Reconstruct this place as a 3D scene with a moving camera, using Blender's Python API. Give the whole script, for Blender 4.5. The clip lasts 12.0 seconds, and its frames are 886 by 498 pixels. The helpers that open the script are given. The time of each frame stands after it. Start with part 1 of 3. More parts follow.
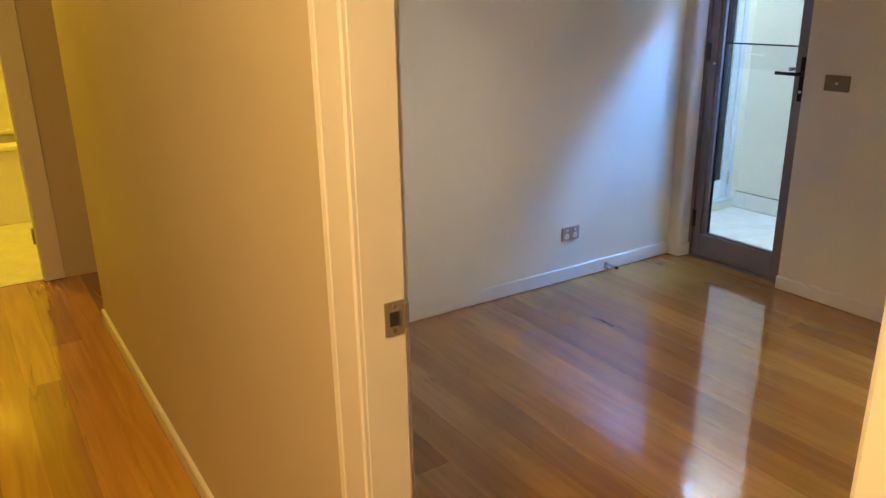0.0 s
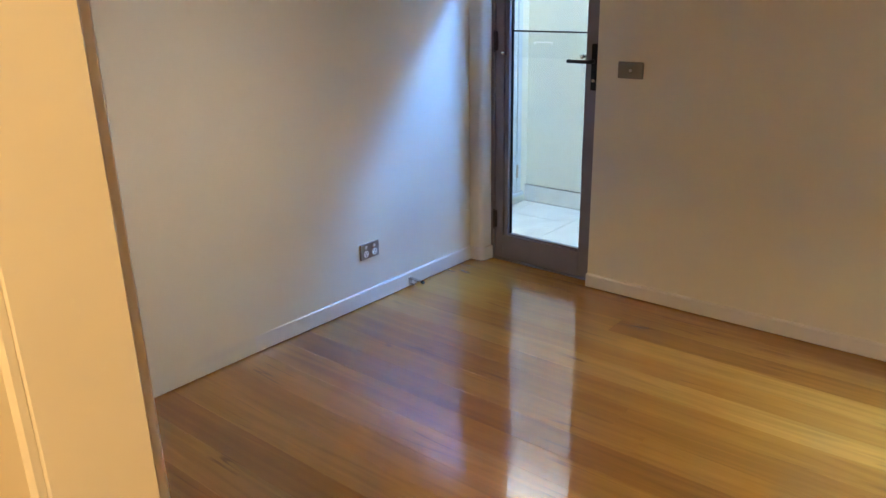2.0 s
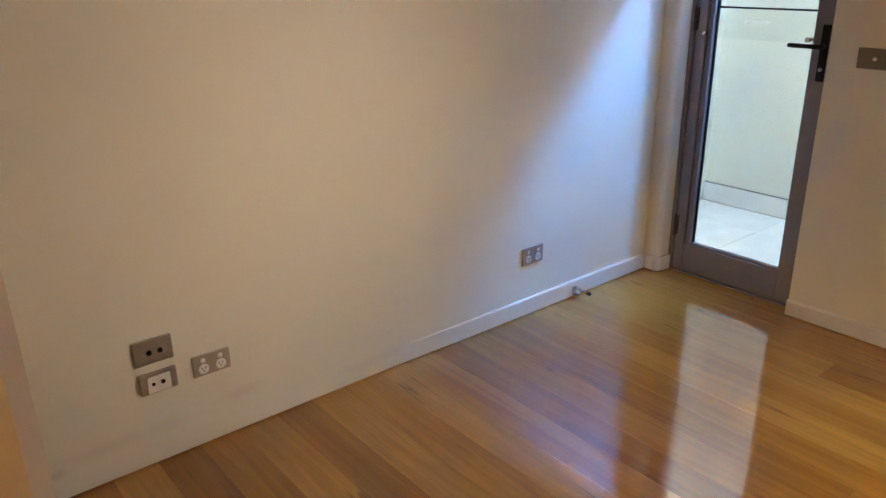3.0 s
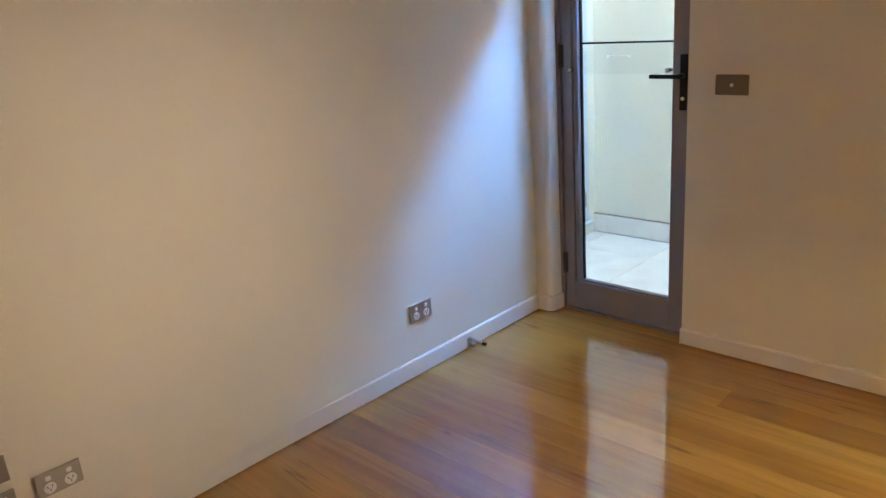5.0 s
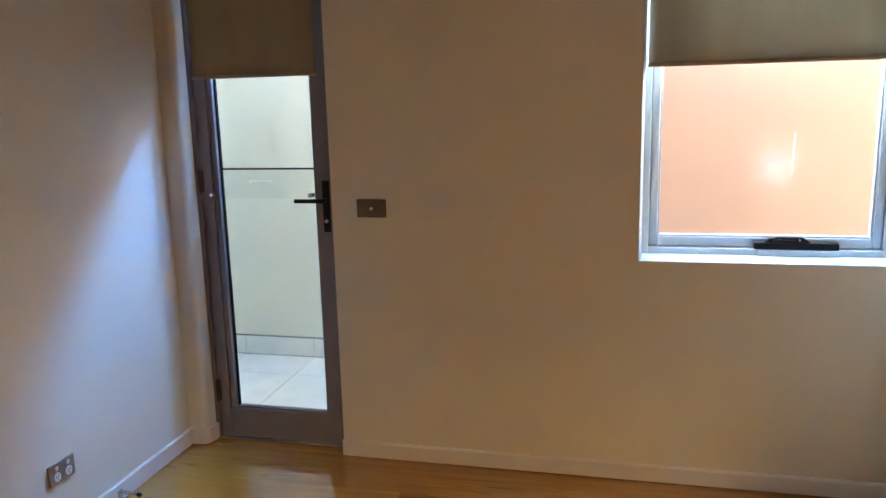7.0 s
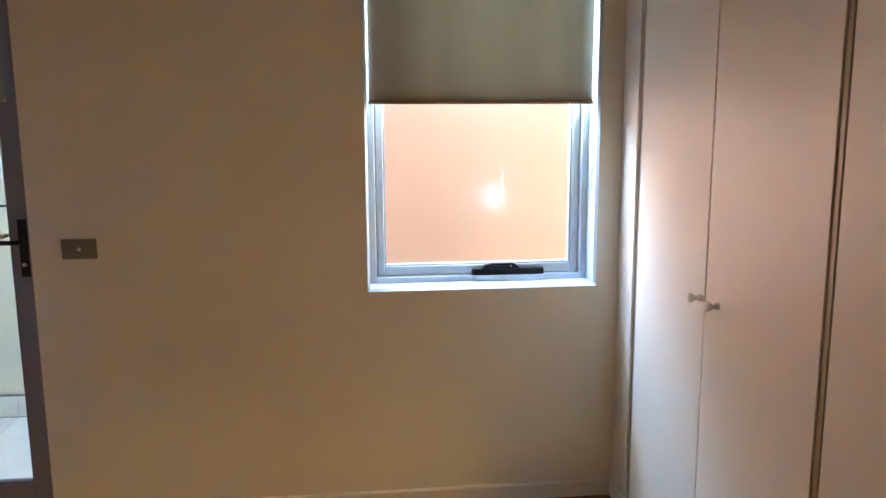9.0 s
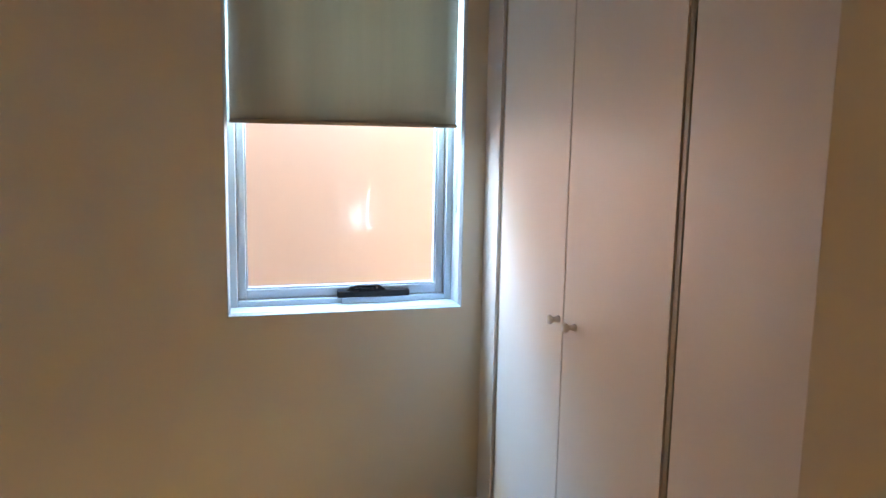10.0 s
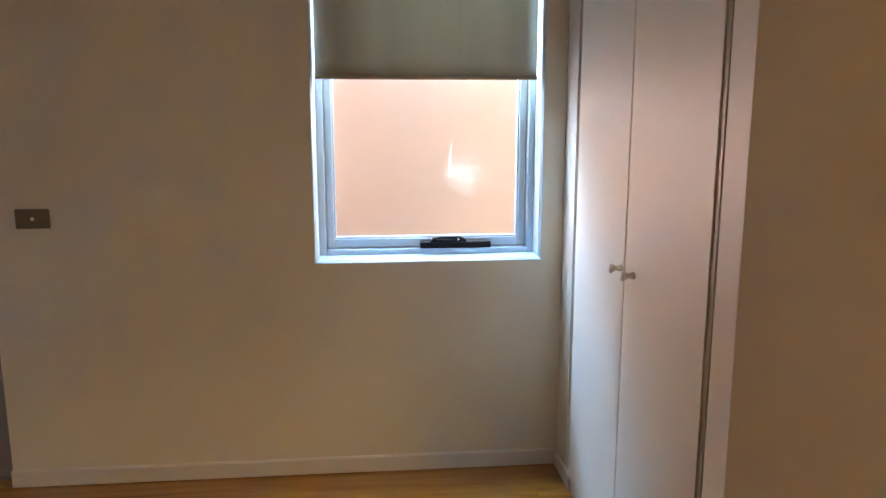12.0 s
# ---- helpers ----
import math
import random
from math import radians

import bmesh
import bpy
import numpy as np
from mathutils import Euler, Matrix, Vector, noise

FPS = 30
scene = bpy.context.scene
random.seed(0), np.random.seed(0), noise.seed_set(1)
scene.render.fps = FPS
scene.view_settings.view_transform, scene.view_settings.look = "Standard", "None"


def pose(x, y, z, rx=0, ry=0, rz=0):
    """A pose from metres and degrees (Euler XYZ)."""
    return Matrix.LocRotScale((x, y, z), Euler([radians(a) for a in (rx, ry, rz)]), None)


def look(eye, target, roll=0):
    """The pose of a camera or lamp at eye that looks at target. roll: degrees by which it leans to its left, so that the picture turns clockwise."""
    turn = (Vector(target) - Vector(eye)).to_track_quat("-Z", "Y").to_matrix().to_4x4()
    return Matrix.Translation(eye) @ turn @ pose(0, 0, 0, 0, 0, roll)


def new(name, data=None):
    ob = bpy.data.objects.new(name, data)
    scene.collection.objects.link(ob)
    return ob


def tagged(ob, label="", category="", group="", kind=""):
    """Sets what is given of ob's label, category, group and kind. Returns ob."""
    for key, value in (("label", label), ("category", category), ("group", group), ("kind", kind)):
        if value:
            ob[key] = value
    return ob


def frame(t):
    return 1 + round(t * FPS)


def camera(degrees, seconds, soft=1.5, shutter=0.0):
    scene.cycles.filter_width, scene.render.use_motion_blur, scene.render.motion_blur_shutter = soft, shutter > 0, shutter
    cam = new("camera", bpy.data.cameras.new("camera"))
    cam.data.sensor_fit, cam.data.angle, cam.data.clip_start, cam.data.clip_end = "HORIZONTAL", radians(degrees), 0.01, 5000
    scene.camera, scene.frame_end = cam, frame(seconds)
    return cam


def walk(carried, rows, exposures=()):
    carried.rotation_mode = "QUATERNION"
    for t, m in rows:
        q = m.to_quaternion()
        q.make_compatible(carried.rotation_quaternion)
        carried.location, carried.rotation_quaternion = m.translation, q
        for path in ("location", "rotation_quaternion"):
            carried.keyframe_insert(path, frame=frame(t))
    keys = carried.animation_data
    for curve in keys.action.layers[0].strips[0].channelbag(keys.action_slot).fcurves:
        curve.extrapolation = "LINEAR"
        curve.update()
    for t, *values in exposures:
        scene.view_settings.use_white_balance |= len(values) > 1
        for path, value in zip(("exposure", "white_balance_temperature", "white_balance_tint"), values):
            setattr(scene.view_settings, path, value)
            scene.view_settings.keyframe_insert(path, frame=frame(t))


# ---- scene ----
cam = camera(60.8, 12.0)
PATH = [
    (0, (2.753, -3.313, 1.418), (1.157, -2.287, 0.783), -1.0),
    (0.5, (2.717, -3.298, 1.416), (1.191, -2.177, 0.773), -0.9),
    (1, (2.596, -3.222, 1.406), (1.159, -1.978, 0.786), -1.9),
    (1.5, (2.492, -3.137, 1.391), (1.192, -1.752, 0.766), -1.1),
    (2, (2.317, -3.03, 1.365), (1.108, -1.577, 0.713), -1.1),
    (2.5, (2.147, -2.917, 1.372), (0.894, -1.523, 0.676), -1.6),
    (3, (1.959, -2.812, 1.356), (0.507, -1.635, 0.644), -0.9),
    (3.2, (1.918, -2.785, 1.355), (0.385, -1.719, 0.639), -1.0),
    (4.8, (1.957, -2.606, 1.354), (0.51, -1.379, 0.719), -4.9),
    (5, (1.937, -2.61, 1.362), (0.612, -1.245, 0.745), -4.4),
    (5.5, (1.884, -2.6, 1.406), (0.973, -0.915, 0.828), -2.5),
    (6, (1.787, -2.653, 1.393), (1.398, -0.749, 0.918), -1.3),
    (6.5, (1.794, -2.692, 1.378), (1.437, -0.77, 0.958), -1.6),
    (6.7, (1.77, -2.714, 1.388), (1.315, -0.807, 0.991), -1.5),
    (8.3, (1.822, -2.714, 1.446), (1.4, -0.787, 1.117), -1.2),
    (8.5, (1.823, -2.713, 1.409), (1.54, -0.756, 1.103), -1.1),
    (9, (1.818, -2.698, 1.435), (2.034, -0.736, 1.114), -0.3),
    (9.5, (1.833, -2.688, 1.445), (2.317, -0.773, 1.129), 0.9),
    (10, (1.831, -2.685, 1.457), (2.388, -0.784, 1.179), 1.1),
    (10.5, (1.852, -2.66, 1.482), (2.451, -0.767, 1.243), 0.7),
    (11, (1.864, -2.674, 1.459), (2.424, -0.771, 1.205), -0.1),
    (11.5, (1.892, -2.701, 1.451), (2.344, -0.777, 1.144), -0.5),
    (12, (2.046, -2.788, 1.406), (2.236, -0.831, 1.042), 0.0),
]
EXPOSURES = [
    (0.0, 5.35, 6700, 11), (1.5, 5.4, 6700, 10), (2.0, 5.4, 6600, 10), (3.0, 5.5, 7200, 13), (5.0, 5.5, 7200, 13), (5.5, 5.55, 7300, 13),
    (6.0, 5.35, 7000, 12), (6.5, 5.2, 7500, 15), (8.5, 5.25, 7500, 15), (9.0, 5.2, 7300, 15), (9.5, 5.2, 6500, 10), (10.0, 5.15, 6700, 9),
    (10.5, 4.97, 6700, 9), (11.0, 4.97, 6700, 9), (12.0, 5.12, 6700, 10),
]
walk(cam, [(t, look(eye, target, roll)) for t, eye, target, roll in PATH], EXPOSURES)

SKY, SUN, DOOR_SKY, WIN_SKY, WELL_FILL = 0.12, 0.05, 0.18, 1.25, 0.16
HALL, HALL_END, BATH = 1.06, 0.12, 0.7

# ---- world, sun, lamps ----
world = bpy.data.worlds.new("sky")
scene.world = world
world.use_nodes = True
wn, wl = world.node_tree.nodes, world.node_tree.links
sky = wn.new("ShaderNodeTexSky")
sky.sky_type, sky.sun_disc = "NISHITA", False
sky.sun_elevation, sky.sun_rotation = radians(20), radians(186)
wl.new(sky.outputs[0], wn["Background"].inputs[0])
wn["Background"].inputs[1].default_value = SKY

sun_data = bpy.data.lights.new("sun", "SUN")
sun_data.energy, sun_data.angle, sun_data.color = SUN, radians(12), (1.0, 0.95, 0.88)
new("sun", sun_data).matrix_world = look((-0.6, -6.0, 2.2), (0, 0, 0))


def disc_lamp(name, x, y, z, watts, colour, size=0.16):
    data = bpy.data.lights.new(name, "AREA")
    data.shape, data.size, data.energy, data.color = "DISK", size, watts, colour
    new(name, data).matrix_world = look((x, y, z), (x, y, 0))


def fill_lamp(name, eye, target, width, height, watts, colour, spread=180):
    """Added lamp outside an opening's glass, standing in for skylight or bounce that falls in."""
    data = bpy.data.lights.new(name, "AREA")
    data.shape, data.size, data.size_y, data.energy, data.color = "RECTANGLE", width, height, watts, colour
    data.spread = radians(spread)
    new(name, data).matrix_world = look(eye, target)


fill_lamp("courtyard_sky_fill", (1.0, 1.02, 2.6), (0.05, -0.45, 0.85), 0.34, 0.34, DOOR_SKY, (0.10, 0.36, 1.0), 42)
# Unseen warm lamp, added to brighten the long west wall.
fill_lamp("light_well_fill", (3.85, 1.13, 1.45), (0.5, -1.85, 0.8), 1.4, 1.5, 2.5 * WELL_FILL, (1.0, 0.85, 0.68), 46)
# Added pink lamp in place of the terracotta wall's bounce on the wardrobe.
fill_lamp("light_well_bounce_fill", (1.58, 1.25, 1.25), (2.76, -0.75, 1.15), 0.3, 0.9, 0.09, (1.0, 0.65, 0.54), 80)
fill_lamp("light_well_sky_fill", (2.1, 0.8, 2.4), (2.62, -0.6, 0.25), 0.5, 0.4, 0.34 * WIN_SKY, (0.28, 0.54, 1.0), 75)
# Added orange lamp for the warm fringe above the blue patch.
fill_lamp("courtyard_bounce_fill", (1.0, 1.02, 2.2), (0.0, -0.4, 1.2), 0.3, 0.3, 0.06 * DOOR_SKY, (1.0, 0.50, 0.22), 60)
fill_lamp("window_sky_fill", (2.36, 0.215, 1.85), (2.36, -1.0, 1.85), 0.58, 0.50, WIN_SKY, (0.55, 0.78, 1.0))
disc_lamp("hall_lamp", 2.62, -3.7, 2.52, HALL, (1.0, 0.68, 0.30), 0.3)
# Unseen fill lamp, added to brighten the far end of the hall.
disc_lamp("hall_end_fill", -0.4, -3.42, 2.52, HALL_END, (1.0, 0.58, 0.05))
disc_lamp("bathroom_lamp", -2.45, -3.4, 2.52, BATH, (1.0, 0.64, 0.03))


# ---- materials ----
def mat(name, colour, rough=0.5, metal=0.0, spread=0.08, scale=6.0, grain=90.0, bump=0.05, coat=0.0, island=False):
    """A painted or plain surface: colour with blotches at one scale, fine relief at another."""
    m = bpy.data.materials.new(name)
    m.use_nodes = True
    n, l = m.node_tree.nodes, m.node_tree.links
    b = n["Principled BSDF"]
    co = n.new("ShaderNodeTexCoord")
    geo = n.new("ShaderNodeNewGeometry")
    big = n.new("ShaderNodeTexNoise")
    big.inputs["Scale"].default_value, big.inputs["Detail"].default_value = scale, 5
    fine = n.new("ShaderNodeTexNoise")
    fine.inputs["Scale"].default_value, fine.inputs["Detail"].default_value = grain, 3
    l.new(geo.outputs["Position"], big.inputs["Vector"])
    l.new(geo.outputs["Position"], fine.inputs["Vector"])
    ramp = n.new("ShaderNodeValToRGB")
    c = Vector(colour)
    lo, hi = c * (1 - spread), c * (1 + spread)
    ramp.color_ramp.elements[0].position, ramp.color_ramp.elements[1].position = 0.3, 0.7
    ramp.color_ramp.elements[0].color, ramp.color_ramp.elements[1].color = (*lo, 1), (*[min(v, 1) for v in hi], 1)
    l.new(big.outputs[0], ramp.inputs[0])
    l.new(ramp.outputs[0], b.inputs["Base Color"])
    rr = n.new("ShaderNodeMapRange")
    rr.inputs["To Min"].default_value, rr.inputs["To Max"].default_value = rough * 0.85, min(1, rough * 1.15)
    l.new(fine.outputs[0], rr.inputs[0])
    l.new(rr.outputs[0], b.inputs["Roughness"])
    b.inputs["Metallic"].default_value = metal
    b.inputs["Coat Weight"].default_value = coat
    b.inputs["Coat Roughness"].default_value = 0.12
    bp = n.new("ShaderNodeBump")
    bp.inputs["Strength"].default_value, bp.inputs["Distance"].default_value = bump, 0.002
    l.new(fine.outputs[0], bp.inputs["Height"])
    l.new(bp.outputs[0], b.inputs["Normal"])
    return m


def timber(name):
    """Honey-coloured hardwood boards under a glossy clear varnish; every board has its own tone and figure."""
    m = bpy.data.materials.new(name)
    m.use_nodes = True
    n, l = m.node_tree.nodes, m.node_tree.links
    b = n["Principled BSDF"]
    info, geo = n.new("ShaderNodeObjectInfo"), n.new("ShaderNodeNewGeometry")
    shift = n.new("ShaderNodeVectorMath")
    shift.operation = "MULTIPLY_ADD"
    comb = n.new("ShaderNodeCombineXYZ")
    far = n.new("ShaderNodeMath")
    far.operation, far.inputs[1].default_value = "MULTIPLY", 37.0
    l.new(info.outputs["Random"], far.inputs[0])
    for k in range(3):
        l.new(far.outputs[0], comb.inputs[k])
    shift.inputs[1].default_value = (0.9, 14.0, 14.0)
    l.new(geo.outputs["Position"], shift.inputs[0])
    l.new(comb.outputs[0], shift.inputs[2])
    grain = n.new("ShaderNodeTexNoise")
    grain.inputs["Scale"].default_value, grain.inputs["Detail"].default_value, grain.inputs["Distortion"].default_value = 2.2, 8, 0.8
    l.new(shift.outputs[0], grain.inputs["Vector"])
    fig = n.new("ShaderNodeTexNoise")
    fig.inputs["Scale"].default_value, fig.inputs["Detail"].default_value = 0.55, 3
    l.new(shift.outputs[0], fig.inputs["Vector"])
    tone = n.new("ShaderNodeValToRGB")
    cr = tone.color_ramp
    cr.elements[0].position, cr.elements[1].position = 0.0, 1.0
    cr.elements[0].color, cr.elements[1].color = (0.320, 0.126, 0.017, 1), (0.545, 0.258, 0.042, 1)
    e = cr.elements.new(0.45)
    e.color = (0.435, 0.184, 0.025, 1)
    l.new(info.outputs["Random"], tone.inputs[0])
    gr = n.new("ShaderNodeMapRange")
    gr.inputs["From Min"].default_value, gr.inputs["From Max"].default_value = 0.3, 0.7
    gr.inputs["To Min"].default_value, gr.inputs["To Max"].default_value = 0.80, 1.12
    l.new(grain.outputs[0], gr.inputs[0])
    mul = n.new("ShaderNodeMix")
    mul.data_type, mul.blend_type = "RGBA", "MULTIPLY"
    mul.inputs["Factor"].default_value = 1.0
    l.new(tone.outputs[0], mul.inputs["A"])
    l.new(gr.outputs[0], mul.inputs["B"])
    # dark gum veins, long along the board
    off = n.new("ShaderNodeMath")
    off.operation, off.inputs[1].default_value = "SUBTRACT", 0.5
    l.new(fig.outputs[0], off.inputs[0])
    near = n.new("ShaderNodeMath")
    near.operation = "ABSOLUTE"
    l.new(off.outputs[0], near.inputs[0])
    line = n.new("ShaderNodeMapRange")
    line.inputs["From Min"].default_value, line.inputs["From Max"].default_value = 0.010, 0.003
    l.new(near.outputs[0], line.inputs[0])
    patch = n.new("ShaderNodeTexNoise")
    patch.inputs["Scale"].default_value, patch.inputs["Detail"].default_value = 2.6, 2
    l.new(geo.outputs["Position"], patch.inputs["Vector"])
    some = n.new("ShaderNodeMapRange")
    some.inputs["From Min"].default_value, some.inputs["From Max"].default_value = 0.54, 0.62
    l.new(patch.outputs[0], some.inputs[0])
    vein = n.new("ShaderNodeMath")
    vein.operation = "MULTIPLY"
    l.new(line.outputs[0], vein.inputs[0])
    l.new(some.outputs[0], vein.inputs[1])
    dark = n.new("ShaderNodeMix")
    dark.data_type = "RGBA"
    dark.inputs["B"].default_value = (0.09, 0.035, 0.012, 1)
    soft = n.new("ShaderNodeMath")
    soft.operation, soft.inputs[1].default_value = "MULTIPLY", 0.5
    l.new(vein.outputs[0], soft.inputs[0])
    l.new(soft.outputs[0], dark.inputs["Factor"])
    l.new(mul.outputs["Result"], dark.inputs["A"])
    l.new(dark.outputs["Result"], b.inputs["Base Color"])
    wave = n.new("ShaderNodeTexNoise")
    wave.inputs["Scale"].default_value, wave.inputs["Detail"].default_value = 5.0, 2
    l.new(geo.outputs["Position"], wave.inputs["Vector"])
    rr = n.new("ShaderNodeMapRange")
    rr.inputs["To Min"].default_value, rr.inputs["To Max"].default_value = 0.10, 0.24
    l.new(wave.outputs[0], rr.inputs[0])
    l.new(rr.outputs[0], b.inputs["Roughness"])
    b.inputs["Coat Weight"].default_value, b.inputs["Coat Roughness"].default_value = 1.0, 0.04
    b.inputs["Coat IOR"].default_value = 1.56
    bp = n.new("ShaderNodeBump")
    bp.inputs["Strength"].default_value, bp.inputs["Distance"].default_value = 0.10, 0.002
    l.new(wave.outputs[0], bp.inputs["Height"])
    bp2 = n.new("ShaderNodeBump")
    bp2.inputs["Strength"].default_value, bp2.inputs["Distance"].default_value = 0.05, 0.0005
    l.new(grain.outputs[0], bp2.inputs["Height"])
    l.new(bp.outputs[0], bp2.inputs["Normal"])
    l.new(bp2.outputs[0], b.inputs["Normal"])
    l.new(bp.outputs[0], b.inputs["Coat Normal"])
    return m


def scuffed(m, marks):
    """Adds soft grey scuff marks to a painted wall: (place, radius, darkness) each, with a ragged outline."""
    n, l = m.node_tree.nodes, m.node_tree.links
    b = n["Principled BSDF"]
    source = b.inputs["Base Color"].links[0].from_socket
    geo = n.new("ShaderNodeNewGeometry")
    rag = n.new("ShaderNodeTexNoise")
    rag.inputs["Scale"].default_value, rag.inputs["Detail"].default_value = 22, 5
    l.new(geo.outputs["Position"], rag.inputs["Vector"])
    for place, size, dark in marks:
        off = n.new("ShaderNodeVectorMath")
        off.operation, off.inputs[1].default_value = "SUBTRACT", place
        l.new(geo.outputs["Position"], off.inputs[0])
        wide = n.new("ShaderNodeVectorMath")
        wide.operation, wide.inputs[1].default_value = "DIVIDE", size
        l.new(off.outputs[0], wide.inputs[0])
        far = n.new("ShaderNodeVectorMath")
        far.operation = "LENGTH"
        l.new(wide.outputs[0], far.inputs[0])
        add = n.new("ShaderNodeMath")
        add.operation = "ADD"
        l.new(far.outputs["Value"], add.inputs[0])
        l.new(rag.outputs[0], add.inputs[1])
        mask = n.new("ShaderNodeMapRange")
        mask.inputs["From Min"].default_value, mask.inputs["From Max"].default_value = 1.5, 0.5
        mask.inputs["To Min"].default_value, mask.inputs["To Max"].default_value = 0.0, dark
        l.new(add.outputs[0], mask.inputs[0])
        mix = n.new("ShaderNodeMix")
        mix.data_type = "RGBA"
        mix.inputs["B"].default_value = (0.30, 0.26, 0.22, 1)
        l.new(mask.outputs[0], mix.inputs["Factor"])
        l.new(source, mix.inputs["A"])
        source = mix.outputs["Result"]
    l.new(source, b.inputs["Base Color"])
    return m


def glass(name, rough=0.0, colour=(1, 1, 1), ior=1.45):
    m = bpy.data.materials.new(name)
    m.use_nodes = True
    b = m.node_tree.nodes["Principled BSDF"]
    b.inputs["Base Color"].default_value = (*colour, 1)
    b.inputs["Transmission Weight"].default_value = 1
    b.inputs["Roughness"].default_value, b.inputs["IOR"].default_value = rough, ior
    return m


def fabric(name, colour, through_share):
    """Blockout blind cloth: a fine weave that lets a little light through."""
    m = bpy.data.materials.new(name)
    m.use_nodes = True
    n, l = m.node_tree.nodes, m.node_tree.links
    b = n["Principled BSDF"]
    geo = n.new("ShaderNodeNewGeometry")
    streak = n.new("ShaderNodeMapping")
    streak.inputs["Scale"].default_value = (9.0, 1.0, 0.5)
    l.new(geo.outputs["Position"], streak.inputs[0])
    big = n.new("ShaderNodeTexNoise")
    big.inputs["Scale"].default_value, big.inputs["Detail"].default_value = 1.0, 3
    l.new(streak.outputs[0], big.inputs["Vector"])
    ramp = n.new("ShaderNodeValToRGB")
    ramp.color_ramp.elements[0].position, ramp.color_ramp.elements[1].position = 0.25, 0.75
    ramp.color_ramp.elements[0].color = (*[v * 0.88 for v in colour], 1)
    ramp.color_ramp.elements[1].color = (*[v * 1.1 for v in colour], 1)
    l.new(big.outputs[0], ramp.inputs[0])
    l.new(ramp.outputs[0], b.inputs["Base Color"])
    b.inputs["Roughness"].default_value = 0.8
    weave = n.new("ShaderNodeTexNoise")
    weave.inputs["Scale"].default_value = 900
    l.new(geo.outputs["Position"], weave.inputs["Vector"])
    bp = n.new("ShaderNodeBump")
    bp.inputs["Strength"].default_value, bp.inputs["Distance"].default_value = 0.2, 0.0005
    l.new(weave.outputs[0], bp.inputs["Height"])
    l.new(bp.outputs[0], b.inputs["Normal"])
    tr = n.new("ShaderNodeBsdfTranslucent")
    l.new(ramp.outputs[0], tr.inputs[0])
    mix = n.new("ShaderNodeMixShader")
    mix.inputs[0].default_value = through_share
    l.new(b.outputs[0], mix.inputs[1])
    l.new(tr.outputs[0], mix.inputs[2])
    l.new(mix.outputs[0], n["Material Output"].inputs[0])
    return m


WALL = mat("wall_paint", (0.785, 0.745, 0.62), 0.5, spread=0.025, scale=1.7, grain=160, bump=0.12)
WALLW = scuffed(mat("wall_paint_scuffed", (0.785, 0.745, 0.62), 0.5, spread=0.025, scale=1.7, grain=160, bump=0.12),
                [((0, -2.572, 0.085), (1, 0.05, 0.02), 0.28), ((0, -2.42, 0.11), (1, 0.28, 0.03), 0.13), ((0, -2.02, 0.13), (1, 0.10, 0.03), 0.14), ((0, -1.55, 0.06), (1, 0.2, 0.03), 0.12)])
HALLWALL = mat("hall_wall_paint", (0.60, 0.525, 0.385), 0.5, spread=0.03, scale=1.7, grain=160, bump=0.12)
CEIL = mat("ceiling_paint", (0.84, 0.82, 0.78), 0.7, spread=0.02, scale=2, grain=200, bump=0.1)
TRIM = mat("gloss_trim_paint", (0.78, 0.74, 0.67), 0.3, spread=0.03, scale=4, grain=60, bump=0.06)
ROBE = mat("wardrobe_enamel", (0.80, 0.745, 0.65), 0.46, spread=0.02, scale=2, grain=120, bump=0.04)
GLOSS = mat("gloss_enamel", (0.78, 0.75, 0.70), 0.12, spread=0.02, scale=2, grain=60, bump=0.03)
LEAF = mat("door_enamel", (0.70, 0.62, 0.48), 0.42, spread=0.03, scale=2, grain=120, bump=0.05)
GREY = mat("mauve_grey_paint", (0.23, 0.21, 0.225), 0.38, spread=0.06, scale=9, grain=120, bump=0.06)
ALU = mat("pale_powder_coat", (0.54, 0.62, 0.67), 0.32, spread=0.03, scale=8, grain=300, bump=0.03)
LINING = mat("white_window_lining", (0.55, 0.65, 0.73), 0.35, spread=0.02, scale=5, grain=90, bump=0.05)
BLACK = mat("black_plastic", (0.010, 0.010, 0.011), 0.5, spread=0.1, scale=20, grain=200, bump=0.05)
BLACK.node_tree.nodes["Principled BSDF"].inputs["IOR"].default_value = 1.28
HINGE = mat("dark_hinge_paint", (0.060, 0.052, 0.052), 0.5, spread=0.25, scale=40, grain=200, bump=0.08)
STEEL = mat("brushed_steel", (0.44, 0.40, 0.35), 0.34, metal=0.75, spread=0.08, scale=30, grain=300, bump=0.06)
CHROME = mat("satin_chrome", (0.62, 0.61, 0.60), 0.2, metal=1.0, spread=0.05, scale=30, grain=200, bump=0.02)
BRONZE = mat("bronze_plate", (0.20, 0.165, 0.115), 0.42, metal=0.5, spread=0.06, scale=30, grain=300, bump=0.05)
WHITE = mat("white_plastic", (0.82, 0.80, 0.76), 0.35, spread=0.02, scale=30, grain=200, bump=0.02)
KHAKI = mat("khaki_enamel", (0.40, 0.35, 0.235), 0.4, spread=0.04, scale=30, grain=200, bump=0.04)
BEIGE = mat("beige_plastic", (0.42, 0.37, 0.29), 0.4, spread=0.04, scale=30, grain=200, bump=0.04)
TILE = mat("white_floor_tile", (0.72, 0.72, 0.68), 0.35, spread=0.09, scale=9, grain=60, bump=0.04)
GROUT = mat("grout", (0.20, 0.19, 0.17), 0.85, spread=0.1, scale=12, grain=200, bump=0.2)
